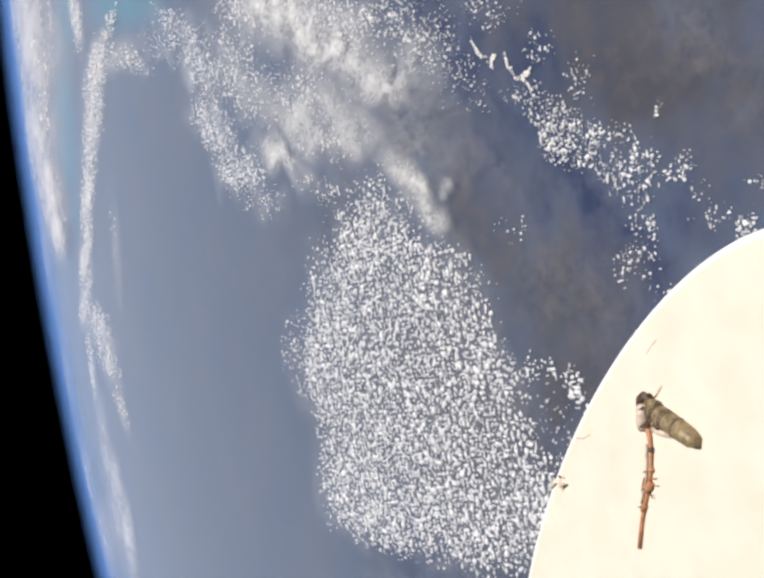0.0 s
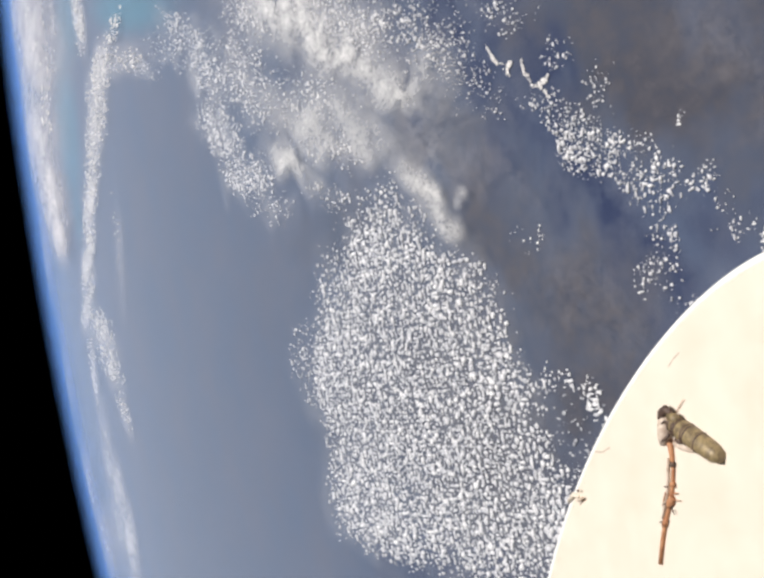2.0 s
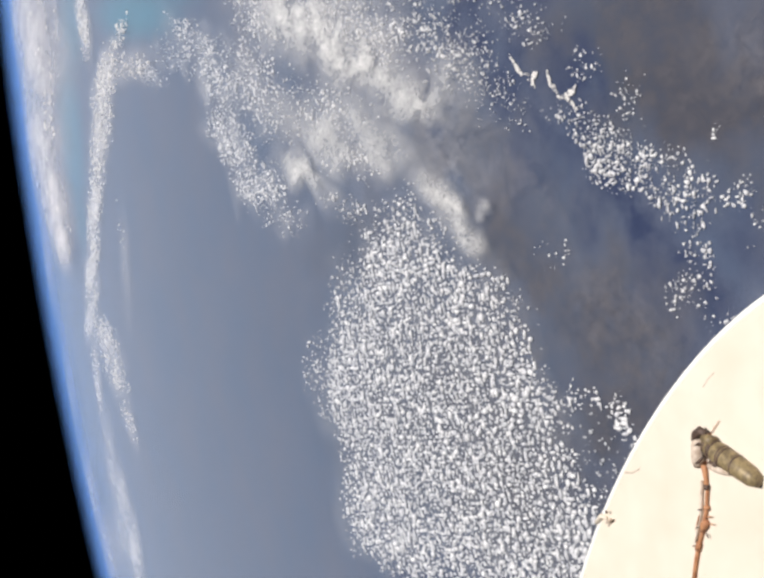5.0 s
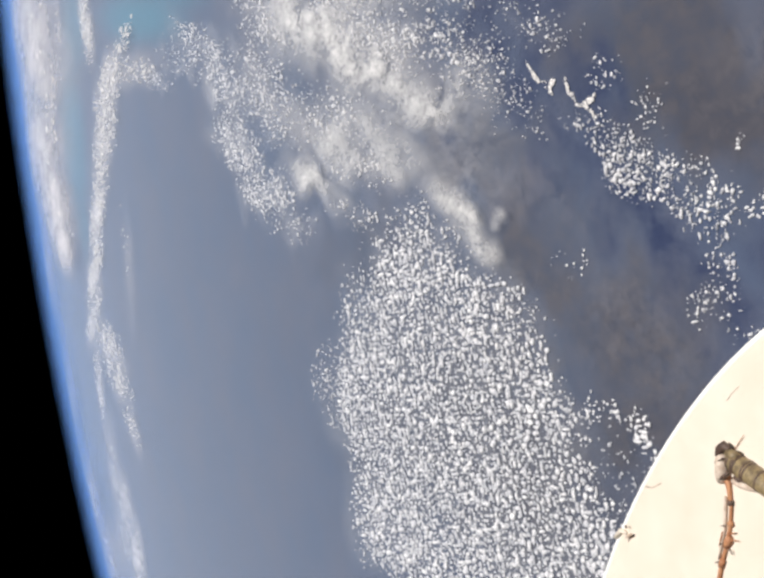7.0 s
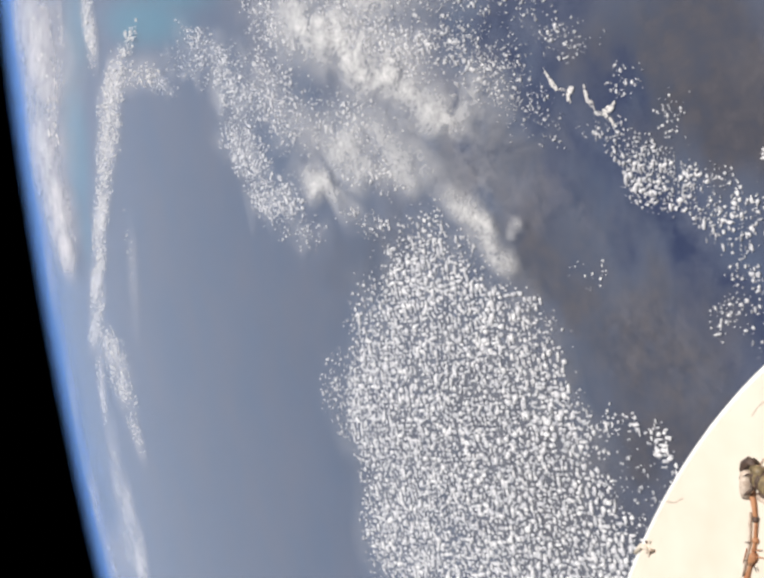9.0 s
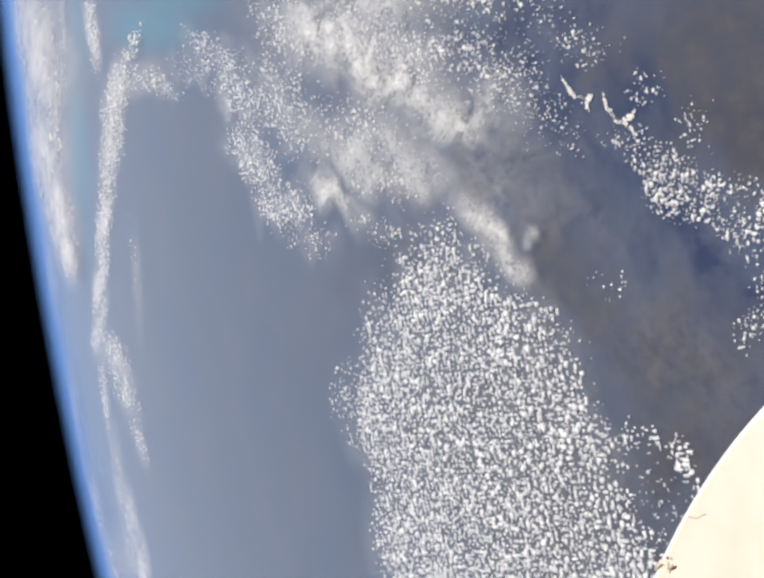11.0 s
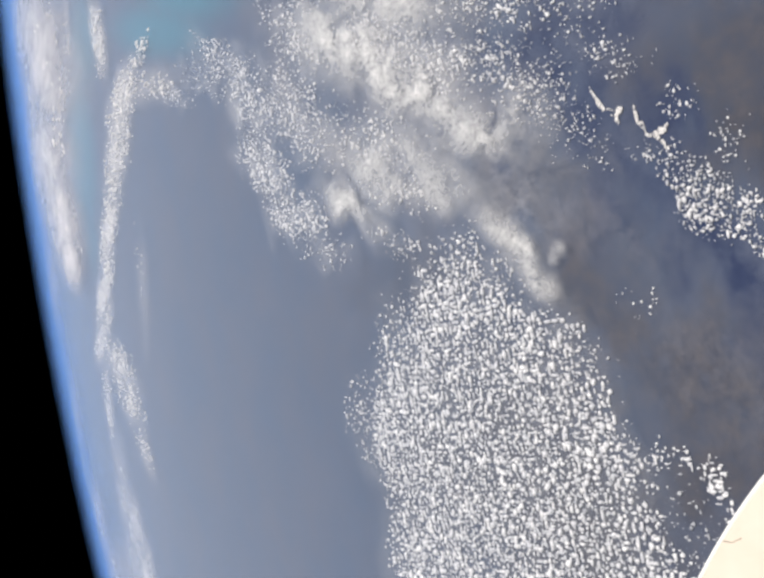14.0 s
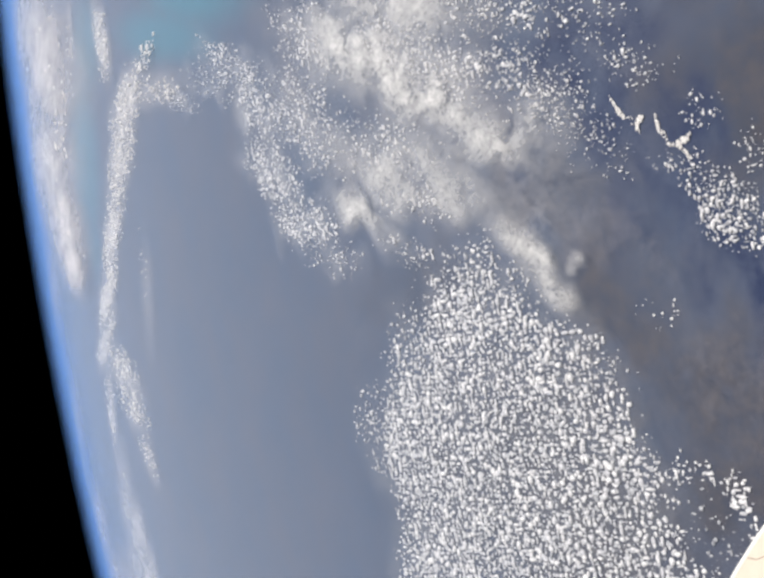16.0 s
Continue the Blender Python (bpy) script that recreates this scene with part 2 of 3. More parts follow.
def veil_material(name, colour, sizes, stretch, gain, low=0.32, high=0.72, turn=0.0, twist=0.0):
    """Thin cloud: patches at one size, threads at the other, drawn out along one direction."""
    m, t, out = fresh(name)
    c = t.nodes.new("ShaderNodeTexCoord")
    k = add(t, "ShaderNodeMapping", Scale=stretch, Rotation=(0, 0, radians(turn)))
    t.links.new(c.outputs["Object"], k.inputs["Vector"])
    layers = []
    for size, share, rough in ((sizes[0], 0.55, 0.55), (sizes[1], 0.45, 0.6)):
        n = add(t, "ShaderNodeTexNoise", Scale=size, Detail=6.0, Roughness=rough, Distortion=twist)
        t.links.new(k.outputs["Vector"], n.inputs["Vector"])
        layers.append(sums(t, "MULTIPLY", n.outputs["Fac"], share))
    cover = sums(t, "MULTIPLY", span(t, sums(t, "ADD", *layers), low, high), attribute(t, "cover"))
    cover = sums(t, "MINIMUM", sums(t, "MULTIPLY", cover, gain, True), 0.93)
    clear, d, mix = add(t, "ShaderNodeBsdfTransparent"), add(t, "ShaderNodeBsdfDiffuse", Color=(*colour, 1)), t.nodes.new("ShaderNodeMixShader")
    t.links.new(cover, mix.inputs[0])
    t.links.new(clear.outputs[0], mix.inputs[1])
    t.links.new(d.outputs[0], mix.inputs[2])
    t.links.new(mix.outputs[0], out.inputs["Surface"])
    return m


def air_haze_material(name, colour, near, far):
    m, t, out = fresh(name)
    # opacity follows ground distance, imitating haze that thickens toward the limb
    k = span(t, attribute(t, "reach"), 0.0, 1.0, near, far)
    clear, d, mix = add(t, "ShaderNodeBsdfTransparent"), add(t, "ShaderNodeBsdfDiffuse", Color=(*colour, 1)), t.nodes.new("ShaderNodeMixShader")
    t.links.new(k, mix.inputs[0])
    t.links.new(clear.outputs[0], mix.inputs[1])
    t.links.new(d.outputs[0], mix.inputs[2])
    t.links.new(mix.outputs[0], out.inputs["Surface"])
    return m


def solid_material(name, low, high, scale, rough=0.6, metal=0.0, bump=0.0):
    m, t, out = fresh(name)
    b = add(t, "ShaderNodeBsdfPrincipled", Roughness=rough, Metallic=metal)
    n = grain(t, scale, 6, 0.65)
    t.links.new(blend(t, span(t, n, 0.35, 0.68), low, high), b.inputs["Base Color"])
    if bump:
        k = add(t, "ShaderNodeBump", Strength=bump, Distance=0.4)
        t.links.new(n, k.inputs["Height"])
        t.links.new(k.outputs[0], b.inputs["Normal"])
    t.links.new(b.outputs[0], out.inputs["Surface"])
    return m


# ---- the globe ----
def sheet_mesh(name, verts, faces, material, values=None, smooth=True):
    me = bpy.data.meshes.new(name)
    me.from_pydata([tuple(p) for p in verts], [], faces)
    for key, data in (values or {}).items():
        a = me.attributes.new(key, "FLOAT", "POINT")
        a.data.foreach_set("value", np.asarray(data, np.float32))
    me.polygons.foreach_set("use_smooth", [smooth] * len(me.polygons))
    me.materials.append(material)
    me.update()
    return me


def cap(radii, segments, up):
    """A round cap of rings about the origin, at a height over the sea."""
    ang = np.linspace(0, 2 * math.pi, segments, endpoint=False)
    u = np.concatenate([[0.0], (radii[:, None] * np.cos(ang)).ravel()])
    v = np.concatenate([[0.0], (radii[:, None] * np.sin(ang)).ravel()])
    p, _ = ground(u, v, np.full_like(u, up))
    faces = [(0, 1 + j, 1 + (j + 1) % segments) for j in range(segments)]
    for i in range(len(radii) - 1):
        a, b = 1 + i * segments, 1 + (i + 1) * segments
        faces += [(a + j, b + j, b + (j + 1) % segments, a + (j + 1) % segments) for j in range(segments)]
    return u, v, p, faces


rings = np.concatenate([np.arange(4, 700, 4.0), np.arange(700, 2600, 20.0), np.linspace(2600, EARTH * math.pi - 5, 60)])
u, v, p, faces = cap(rings, 300, 0.0)
wob_u, wob_v = u + 26 * (ripple(u, v, 17, 1) - 0.5) + 12 * (ripple(u, v, 6, 2) - 0.5), v + 50 * (ripple(u, v, 22, 3) - 0.5)
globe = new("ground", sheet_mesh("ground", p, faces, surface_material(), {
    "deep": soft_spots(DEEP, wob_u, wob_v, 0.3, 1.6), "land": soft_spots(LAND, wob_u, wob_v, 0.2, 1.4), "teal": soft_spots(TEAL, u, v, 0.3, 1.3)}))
tagged(globe, "blue-grey sea and dull brown land of the globe", "ground", kind="structure")

AIR_LAYERS = [(up, air_haze_material("pale_air_haze", PALE_AIR, PALE_NEAR, PALE_FAR), 1.35) for up in PALE_HEIGHTS]
AIR_LAYERS += [(up, air_haze_material("blue_air_haze", BLUE_AIR, BLUE_NEAR * k, BLUE_FAR * k), 7.0) for up, k in BLUE_HEIGHTS]
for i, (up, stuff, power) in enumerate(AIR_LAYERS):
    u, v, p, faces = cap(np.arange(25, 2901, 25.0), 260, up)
    # painted distance haze: each shell grows more opaque away from the camera's side
    reach = np.clip((np.hypot(u + 20, v + 840) - HAZE_START) / (HAZE_END - HAZE_START), 0, 1) ** power
    tagged(new(f"backdrop_air_{i + 1}", sheet_mesh("air", p, faces, stuff, {"reach": reach})), "thin blue layer of air round the globe, haze painted in toward the horizon", "atmosphere", kind="structure")


# ---- clouds ----
def lump_shapes(count, seed):
    """A few lumpy heaps of round heads, flat below, one unit across."""
    rng = random.Random(seed)
    made = []
    for _ in range(count):
        bm = bmesh.new()
        stretch = rng.uniform(0.8, 1.35)
        for k in range(rng.choice((1, 1, 2, 2))):
            r = rng.uniform(0.5, 0.9) if k else 0.95
            off = Vector((rng.uniform(-0.8, 0.8), rng.uniform(-0.8, 0.8), rng.uniform(-0.1, 0.25))) if k else Vector()
            ball = bmesh.ops.create_icosphere(bm, subdivisions=2, radius=r)["verts"]
            for q in ball:
                d = q.co.normalized()
                q.co = Vector((q.co.x * stretch, q.co.y / stretch, q.co.z)) * (1 + 0.35 * noise.noise(d * 1.7 + Vector((seed, k, len(made) * 3.1)))) + off
                if q.co.z < -0.25:
                    q.co.z = -0.25
        low = [f for f in bm.faces if all(w.co.z < -0.2 for w in f.verts)]
        bmesh.ops.delete(bm, geom=low, context="FACES")
        bm.verts.index_update()
        made.append((np.array([q.co[:] for q in bm.verts]), np.array([[w.index for w in f.verts] for f in bm.faces])))
        bm.free()
    return made


def crown(q):
    """Density of a heap: thin at its skirt, full at its top."""
    return np.clip(0.12 + 1.25 * (q[:, 2] + 0.25), 0, 1)


def cumulus(name, spots, step_u, step_v, size, tall, base, amount, material, label, seed, clump=9.0, along=1.35, across=0.85, jitter=0.42, category="clouds", group="", single=0, spread=0.3, even=0.0, uneven=1.0, bend=1.0, edge=None):
    rng = np.random.default_rng(seed)
    shapes = lump_shapes(14, seed)
    s = np.array(spots, float)
    ru, rv = np.abs(s[:, 2]) + np.abs(s[:, 4]), np.abs(s[:, 3]) + np.abs(s[:, 5])
    reach = np.array(edge or [s[0, :2]], float)
    gu = np.arange(min((s[:, 0] - 1.3 * ru).min(), reach[:, 0].min() - 8), max((s[:, 0] + 1.3 * ru).max(), reach[:, 0].max() + 8), step_u)
    gv = np.arange(min((s[:, 1] - 1.3 * rv).min(), reach[:, 1].min() - 20), max((s[:, 1] + 1.3 * rv).max(), reach[:, 1].max() + 20), step_v)
    u, v = [a.ravel() for a in np.meshgrid(gu, gv)]
    u = u + rng.uniform(-jitter, jitter, u.shape) * step_u
    v = v + rng.uniform(-jitter, jitter, u.shape) * step_v
    wu, wv = u + bend * 10 * (ripple(u, v, 9, seed) - 0.5), v + bend * 24 * (ripple(u, v, 12, seed + 1) - 0.5)
    k = soft_spots(spots, wu, wv)
    if edge:
        k = np.maximum(k, within(edge, wu, wv, 30.0))
    k *= amount * np.clip(0.35 + even + uneven * (1.6 * (ripple(u, v, clump, seed + 2) - 0.25) + 0.7 * (ripple(u, v, 3.1 * clump, seed + 3) - 0.5)), 0.05, 1.6)
    keep = rng.random(u.shape) < k
    u, v, k = u[keep], v[keep], np.clip(k[keep], 0.15, 1.0)
    p, n = ground(u, v, np.full_like(u, base))
    e = np.cross(np.array([0.0, 1.0, 0.0]), n)
    e /= np.linalg.norm(e, axis=1, keepdims=True)
    f = np.cross(n, e)
    if not len(u):
        return None
    order = np.argsort(v)
    pick = rng.integers(len(shapes), size=len(u))
    r = size * np.exp(np.clip(rng.normal(0, spread, len(u)), -1.0, 0.6)) * (0.55 + 0.55 * k)
    long = np.exp(rng.normal(0, 0.25, len(u)))
    wide, deep, high = r * along / long, r * across * long, tall * (r / size) ** 0.8 * rng.uniform(0.7, 1.3, len(u))
    top = None
    if single:
        top = tagged(new(name), label, category, group, "thing")
        heads = [sheet_mesh("cloud_head", q, f.tolist(), material, {"dense": crown(q)}) for q, f in shapes]
        for i in order[:single]:
            ob = new("cloud_head", heads[pick[i]])
            ob.parent = top
            ob.matrix_basis = Matrix([[e[i][c] * wide[i], f[i][c] * deep[i], n[i][c] * high[i], p[i][c]] for c in range(3)] + [[0, 0, 0, 1]])
        order = order[single:]
    verts, faces, dense, start = [], [], [], 0
    for i in order:
        q, tris = shapes[pick[i]]
        verts.append(p[i] + (q[:, :1] * wide[i]) * e[i] + (q[:, 1:2] * deep[i]) * f[i] + ((q[:, 2:] + 0.25) * high[i]) * n[i])
        faces.append(tris + start)
        dense.append(crown(q))
        start += len(q)
    if verts:
        ob = new("cloud_heads" if top else name, sheet_mesh(name, np.concatenate(verts), np.concatenate(faces).tolist(), material, {"dense": np.concatenate(dense)}))
        ob.parent = top
        tagged(ob, label, "" if top else category, "" if top else group, "stuff")
        top = top or ob
    return top


def veil(name, spots, step, up, material, label, rise=0.6, power=1.0, bend=1.0, edge=None):
    s = np.array(spots, float)
    ru, rv = np.abs(s[:, 2]) + np.abs(s[:, 4]), np.abs(s[:, 3]) + np.abs(s[:, 5])
    gu = np.arange((s[:, 0] - 1.4 * ru).min(), (s[:, 0] + 1.4 * ru).max(), step)
    gv = np.arange((s[:, 1] - 1.4 * rv).min(), (s[:, 1] + 1.4 * rv).max(), step)
    if edge:
        gu = np.arange(min(a for a, _ in edge) - 15, max(a for a, _ in edge) + 15, step)
        gv = np.arange(min(b for _, b in edge) - 30, max(b for _, b in edge) + 30, step)
    u, v = np.meshgrid(gu, gv)
    wu, wv = u + bend * 24 * (ripple(u, v, 21, 5) - 0.5), v + bend * 50 * (ripple(u, v, 26, 6) - 0.5)
    cover = soft_spots(spots, wu, wv, 0.0, 1.35) ** power
    if edge:
        cover = np.maximum(cover, within(edge, wu, wv, 25.0))
    p, _ = ground(u, v, up + rise * (ripple(u, v, 14, 7) + 0.5 * ripple(u, v, 5, 8)))
    rows, cols = u.shape
    faces = [(i * cols + j, i * cols + j + 1, (i + 1) * cols + j + 1, (i + 1) * cols + j) for i in range(rows - 1) for j in range(cols - 1)
             if max(cover[i, j], cover[i + 1, j + 1], cover[i, j + 1], cover[i + 1, j]) > 0.002]
    ob = new(name, sheet_mesh(name, p.reshape(-1, 3), faces, material, {"cover": cover.ravel()}))
    return tagged(ob, label, "cloud veil", kind="stuff")


WHITE = cloud_material("cloud_white", (0.60, 0.59, 0.62), (0.98, 0.955, 0.95))
FAINT = cloud_material("cloud_faint", (0.30, 0.30, 0.33), (0.62, 0.62, 0.64))
CREAM = cloud_material("cloud_cream", (0.70, 0.66, 0.62), (0.93, 0.89, 0.85))
cumulus("cumulus_field", FIELD_FRINGE, 2.6, 4.9, 0.77, 0.85, 0.5, 1.06, WHITE, "dense field of small white cumulus clouds over the sea", 11, 8.0, 1.2, 1.4, jitter=0.36, single=300, even=0.5, uneven=0.55, spread=0.36, edge=FIELD_EDGE, bend=0.7)
cumulus("cumulus_string", FIELD_WING, 2.2, 3.6, 0.62, 0.6, 0.5, 1.0, WHITE, "string of white cumulus heads along the field's border", 13, 6.0, 1.0, 1.5, jitter=0.45, single=200, even=0.35, spread=0.4, bend=0.4)
cumulus("cumulus_belt", BELT, 1.7, 2.5, 0.48, 0.6, 0.4, 0.95, WHITE, "loose belt of bright white cumulus heads over dark water", 23, 5.0, 1.0, 1.45, jitter=0.5, single=300, even=0.25, spread=0.5)
for i, spot in enumerate(BELT2):
    cumulus("cumulus_cluster", [spot], 1.6, 2.4, 0.5, 0.5, 0.4, 1.1, WHITE, "small loose cluster of white cumulus heads", 60 + i, 5.0, 1.0, 1.4, jitter=0.5, category="cloud", group="cumulus clusters", single=80, even=0.3, spread=0.5)
cumulus("cumulus_bank", NORTH, 2.0, 4.8, 0.64, 0.7, 0.5, 0.92, WHITE, "fine-grained bank of pale small cumulus clouds", 31, 8.0, 1.1, 1.6, jitter=0.45, even=0.45, uneven=0.6, spread=0.38, bend=0.6)
cumulus("cumulus_bank", NORTH_EAST, 1.9, 3.6, 0.54, 0.6, 0.5, 0.8, WHITE, "broken bank of small white clouds over dark water", 37, 7.0, 1.0, 1.6, jitter=0.48, even=0.25, uneven=0.9, spread=0.42)
for spots, k in ((TOWER[:4], 41), (TOWER[4:], 42)):
    cumulus("cloud_tower", spots, 0.62, 0.95, 0.38, 0.3, 0.8, 1.2, CREAM, "branching cream cloud top above the cumulus belt", k, 3.0, 1.1, 1.4, jitter=0.6, category="cloud", group="branching cloud tops", single=280, even=0.35, bend=0.35, spread=0.5)
cumulus("cloud_band", FAR, 2.0, 7.0, 0.75, 0.9, 3.5, 0.75, CREAM, "long narrow band of distant cream-white clouds", 43, 6.0, 1.15, 3.0, jitter=0.5, even=0.2, bend=0.6)
cumulus("cloud_deck", DECK, 4.0, 14.0, 1.6, 0.8, 10.5, 0.3, CREAM, "pale pinkish cloud deck close to the horizon", 47, 16.0, 1.5, 2.6, jitter=0.5, even=0.0)
cumulus("cumulus_scatter", FIELD_FRINGE + WING_INNER, 2.4, 4.4, 0.66, 0.5, 0.4, 0.95, FAINT, "tiny faint cloud specks between the larger cumulus heads", 51, 7.0, 1.0, 1.6, jitter=0.5, even=0.4, uneven=0.6, edge=FIELD_EDGE)
cumulus("cumulus_scatter", BELT + BELT2, 1.7, 2.7, 0.42, 0.4, 0.4, 0.75, FAINT, "tiny faint cloud specks along the cumulus belt", 53, 6.0, 1.0, 1.5, jitter=0.55, even=0.4, uneven=0.8)
cumulus("cumulus_scatter", NORTH + NORTH_EAST, 2.0, 4.6, 0.52, 0.45, 0.4, 0.6, FAINT, "tiny faint cloud specks within the pale bank", 57, 7.0, 1.0, 1.7, jitter=0.5, even=0.4, uneven=0.6)
veil("cirrus_veil", CIRRUS, 2.5, 4.5, veil_material("cirrus", (0.78, 0.76, 0.745), (0.03, 0.16), (1.5, 0.8, 1), 1.05, 0.31, 0.64, 32, 1.4), "soft feathery grey-white cirrus veil over the small clouds", power=0.9, bend=0.6)
veil("cirrus_veil", CIRRUS_THIN, 2.5, 4.0, veil_material("cirrus_thin", (0.72, 0.69, 0.69), (0.05, 0.22), (1.5, 0.7, 1), 0.42, 0.36, 0.68, 32, 1.0), "thin torn grey cirrus round the thicker veil", power=1.0, bend=0.7)
veil("scattered_veil", FIELD_FRINGE, 2.5, 1.6, veil_material("scattered", (0.86, 0.86, 0.88), (0.10, 0.42), (1, 0.6, 1), 0.13, 0.34, 0.66, 0, 0.5), "thin broken white film between the small cumulus heads", edge=FIELD_EDGE)
veil("scattered_veil", NORTH, 2.5, 1.6, veil_material("scattered", (0.86, 0.85, 0.86), (0.08, 0.35), (1, 0.6, 1), 0.40, 0.34, 0.66, 0, 0.5), "thin broken white film between the small cumulus heads")
veil("scattered_veil", NORTH_EAST, 2.5, 1.6, veil_material("scattered", (0.86, 0.85, 0.86), (0.08, 0.35), (1, 0.6, 1), 0.08, 0.34, 0.66, 0, 0.5), "thin broken white film between the small cumulus heads")
veil("haze_veil", HAZE, 3.0, 5.0, veil_material("haze", (0.50, 0.46, 0.47), (0.05, 0.25), (1.0, 0.8, 1), 0.25, 0.40, 0.66, 15, 0.8), "faint brownish patches of haze above the ground")
veil("distant_veil", BAND, 6.0, 3.2, veil_material("band_haze", (0.97, 0.92, 0.90), (0.020, 0.10), (1, 0.3, 1), 0.8, 0.26, 0.62, 0, 0.4), "pale stretched veil along the distant cloud band", bend=0.2)
veil("distant_veil", WISPS, 6.0, 3.4, veil_material("wisp_haze", (0.95, 0.90, 0.88), (0.020, 0.10), (1, 0.3, 1), 0.95, 0.28, 0.62, 0, 0.4), "faint stretched wisps of far cloud", bend=0.2)
veil("distant_veil", FARVEIL, 6.0, 10.9, veil_material("far_haze", (0.74, 0.71, 0.73), (0.014, 0.08), (1, 0.22, 1), 0.85, 0.20, 0.60, 0, 0.5), "pale pinkish veil of cloud close to the horizon", bend=0.3)


# ---- the spacecraft ----
DECK_UP = 14.0
HULL_C, HULL_A, HULL_B = (-175.1, -296.7), (92.6, 29.7), (-117.0, 161.4)


def part(name, bm, material, parent, label=""):
    me = bpy.data.meshes.new(name)
    bm.normal_update()
    bm.to_mesh(me)
    bm.free()
    me.materials.append(material)
    me.polygons.foreach_set("use_smooth", [True] * len(me.polygons))
    ob = new(name, me)
    ob.parent = parent
    return tagged(ob, label)


def turned_body(profile):
    """A surface swept round the hull's outline from pairs of (share of the radius, height over the deck)."""
    ang = np.linspace(0, 2 * math.pi, 240, endpoint=False)
    bm, rows = bmesh.new(), []
    for s, up in profile:
        a = ang if s else ang[:1]
        u = HULL_C[0] + s * (HULL_A[0] * np.cos(a) + HULL_B[0] * np.sin(a))
        v = HULL_C[1] + s * (HULL_A[1] * np.cos(a) + HULL_B[1] * np.sin(a))
        rows.append([bm.verts.new(q) for q in ground(u, v, np.full_like(u, DECK_UP + up))[0]])
    for a, b in zip(rows, rows[1:]):
        n = max(len(a), len(b))
        for j in range(n):
            k = (j + 1) % n
            ring = [a[j % len(a)], b[j % len(b)], b[k % len(b)], a[k % len(a)]]
            bm.faces.new(list(dict.fromkeys(ring)))
    bmesh.ops.recalc_face_normals(bm, faces=bm.faces)
    return bm


def tube(points, radii, sides=14):
    """A round bar along points (u, v, height over the hull), with a radius at each."""
    bm, rows = bmesh.new(), []
    pos = [Vector(ground(np.array([a]), np.array([b]), np.array([DECK_UP + c]))[0][0]) for a, b, c in points]
    for i, q in enumerate(pos):
        d = (pos[min(i + 1, len(pos) - 1)] - pos[max(i - 1, 0)]).normalized()
        x = d.cross(Vector((0, 0, 1)) if abs(d.z) < 0.9 else Vector((1, 0, 0))).normalized()
        y = d.cross(x)
        rows.append([bm.verts.new(q + radii[i] * (x * math.cos(2 * math.pi * k / sides) + y * math.sin(2 * math.pi * k / sides))) for k in range(sides)])
    for a, b in zip(rows, rows[1:]):
        for k in range(sides):
            bm.faces.new((a[k], a[(k + 1) % sides], b[(k + 1) % sides], b[k]))
    bm.faces.new(rows[0]), bm.faces.new(rows[-1])
    bmesh.ops.recalc_face_normals(bm, faces=bm.faces)
    return bm


HULL_WHITE = solid_material("hull_white", (0.79, 0.705, 0.60), (0.73, 0.64, 0.53), 0.045, 0.75)
RIM_WHITE = solid_material("rim_white", (0.96, 0.95, 0.93), (0.90, 0.88, 0.85), 0.2, 0.7)
RUST = solid_material("rust_brown", (0.60, 0.30, 0.15), (0.30, 0.115, 0.05), 0.35, 0.7, 0.0, 0.3)
DARK = solid_material("dark_brown", (0.05, 0.03, 0.025), (0.16, 0.10, 0.07), 0.6, 0.6, 0.0, 0.3)
TAN = solid_material("tan_metal", (0.38, 0.29, 0.15), (0.13, 0.095, 0.06), 0.35, 0.5, 0.2, 0.3)
PALE = solid_material("pale_cloth", (0.75, 0.64, 0.54), (0.42, 0.30, 0.22), 0.45, 0.8, 0.0, 0.4)

craft = tagged(new("spacecraft"), "sunlit cream-white spacecraft body with a small rusty mast", "spacecraft")
part("hull", turned_body([(0.0, 0.9), (0.25, 0.85), (0.5, 0.7), (0.7, 0.5), (0.85, 0.3), (0.94, 0.1), (0.975, -0.1)]), HULL_WHITE, craft, "sunlit cream-white hull skin")
part("rim", turned_body([(0.973, -0.3), (0.976, 0.15), (0.985, 0.25), (0.993, -0.2), (0.998, -1.0), (1.0, -2.4), (0.997, -4.0), (0.98, -6.0), (0.9, -7.0), (0.5, -7.4), (0.0, -7.5)]), RIM_WHITE, craft, "bright white rounded rim")
SCUFF = solid_material("scuff_grey", (0.55, 0.44, 0.36), (0.30, 0.23, 0.19), 0.8, 0.9)
mast = part("mast", tube([(-146.6, -281.6, 1.4), (-136.6, -286.6, 1.4), (-129.7, -290.6, 1.4), (-124.8, -294.2, 1.4), (-119.9, -297.5, 1.4), (-114.2, -300.7, 1.4), (-107.6, -303.3, 1.4), (-102.0, -304.3, 1.5), (-95.5, -305.0, 1.6)], [0.95, 0.95, 0.95, 0.85, 0.95, 0.76, 0.76, 0.95, 1.33]), RUST, craft, 'thin rust-brown mast')
# added pale bar beside the mast, imitating the highlight along it
part("mast_highlight", tube([(-127.9, -289.2, 1.3), (-121.1, -293.5, 1.3), (-114.4, -297.3, 1.3), (-107.7, -299.7, 1.3), (-103.1, -301.2, 1.3)], [0.45, 0.55, 0.7, 0.7, 0.5]), PALE, mast, 'pale cloth sheath')
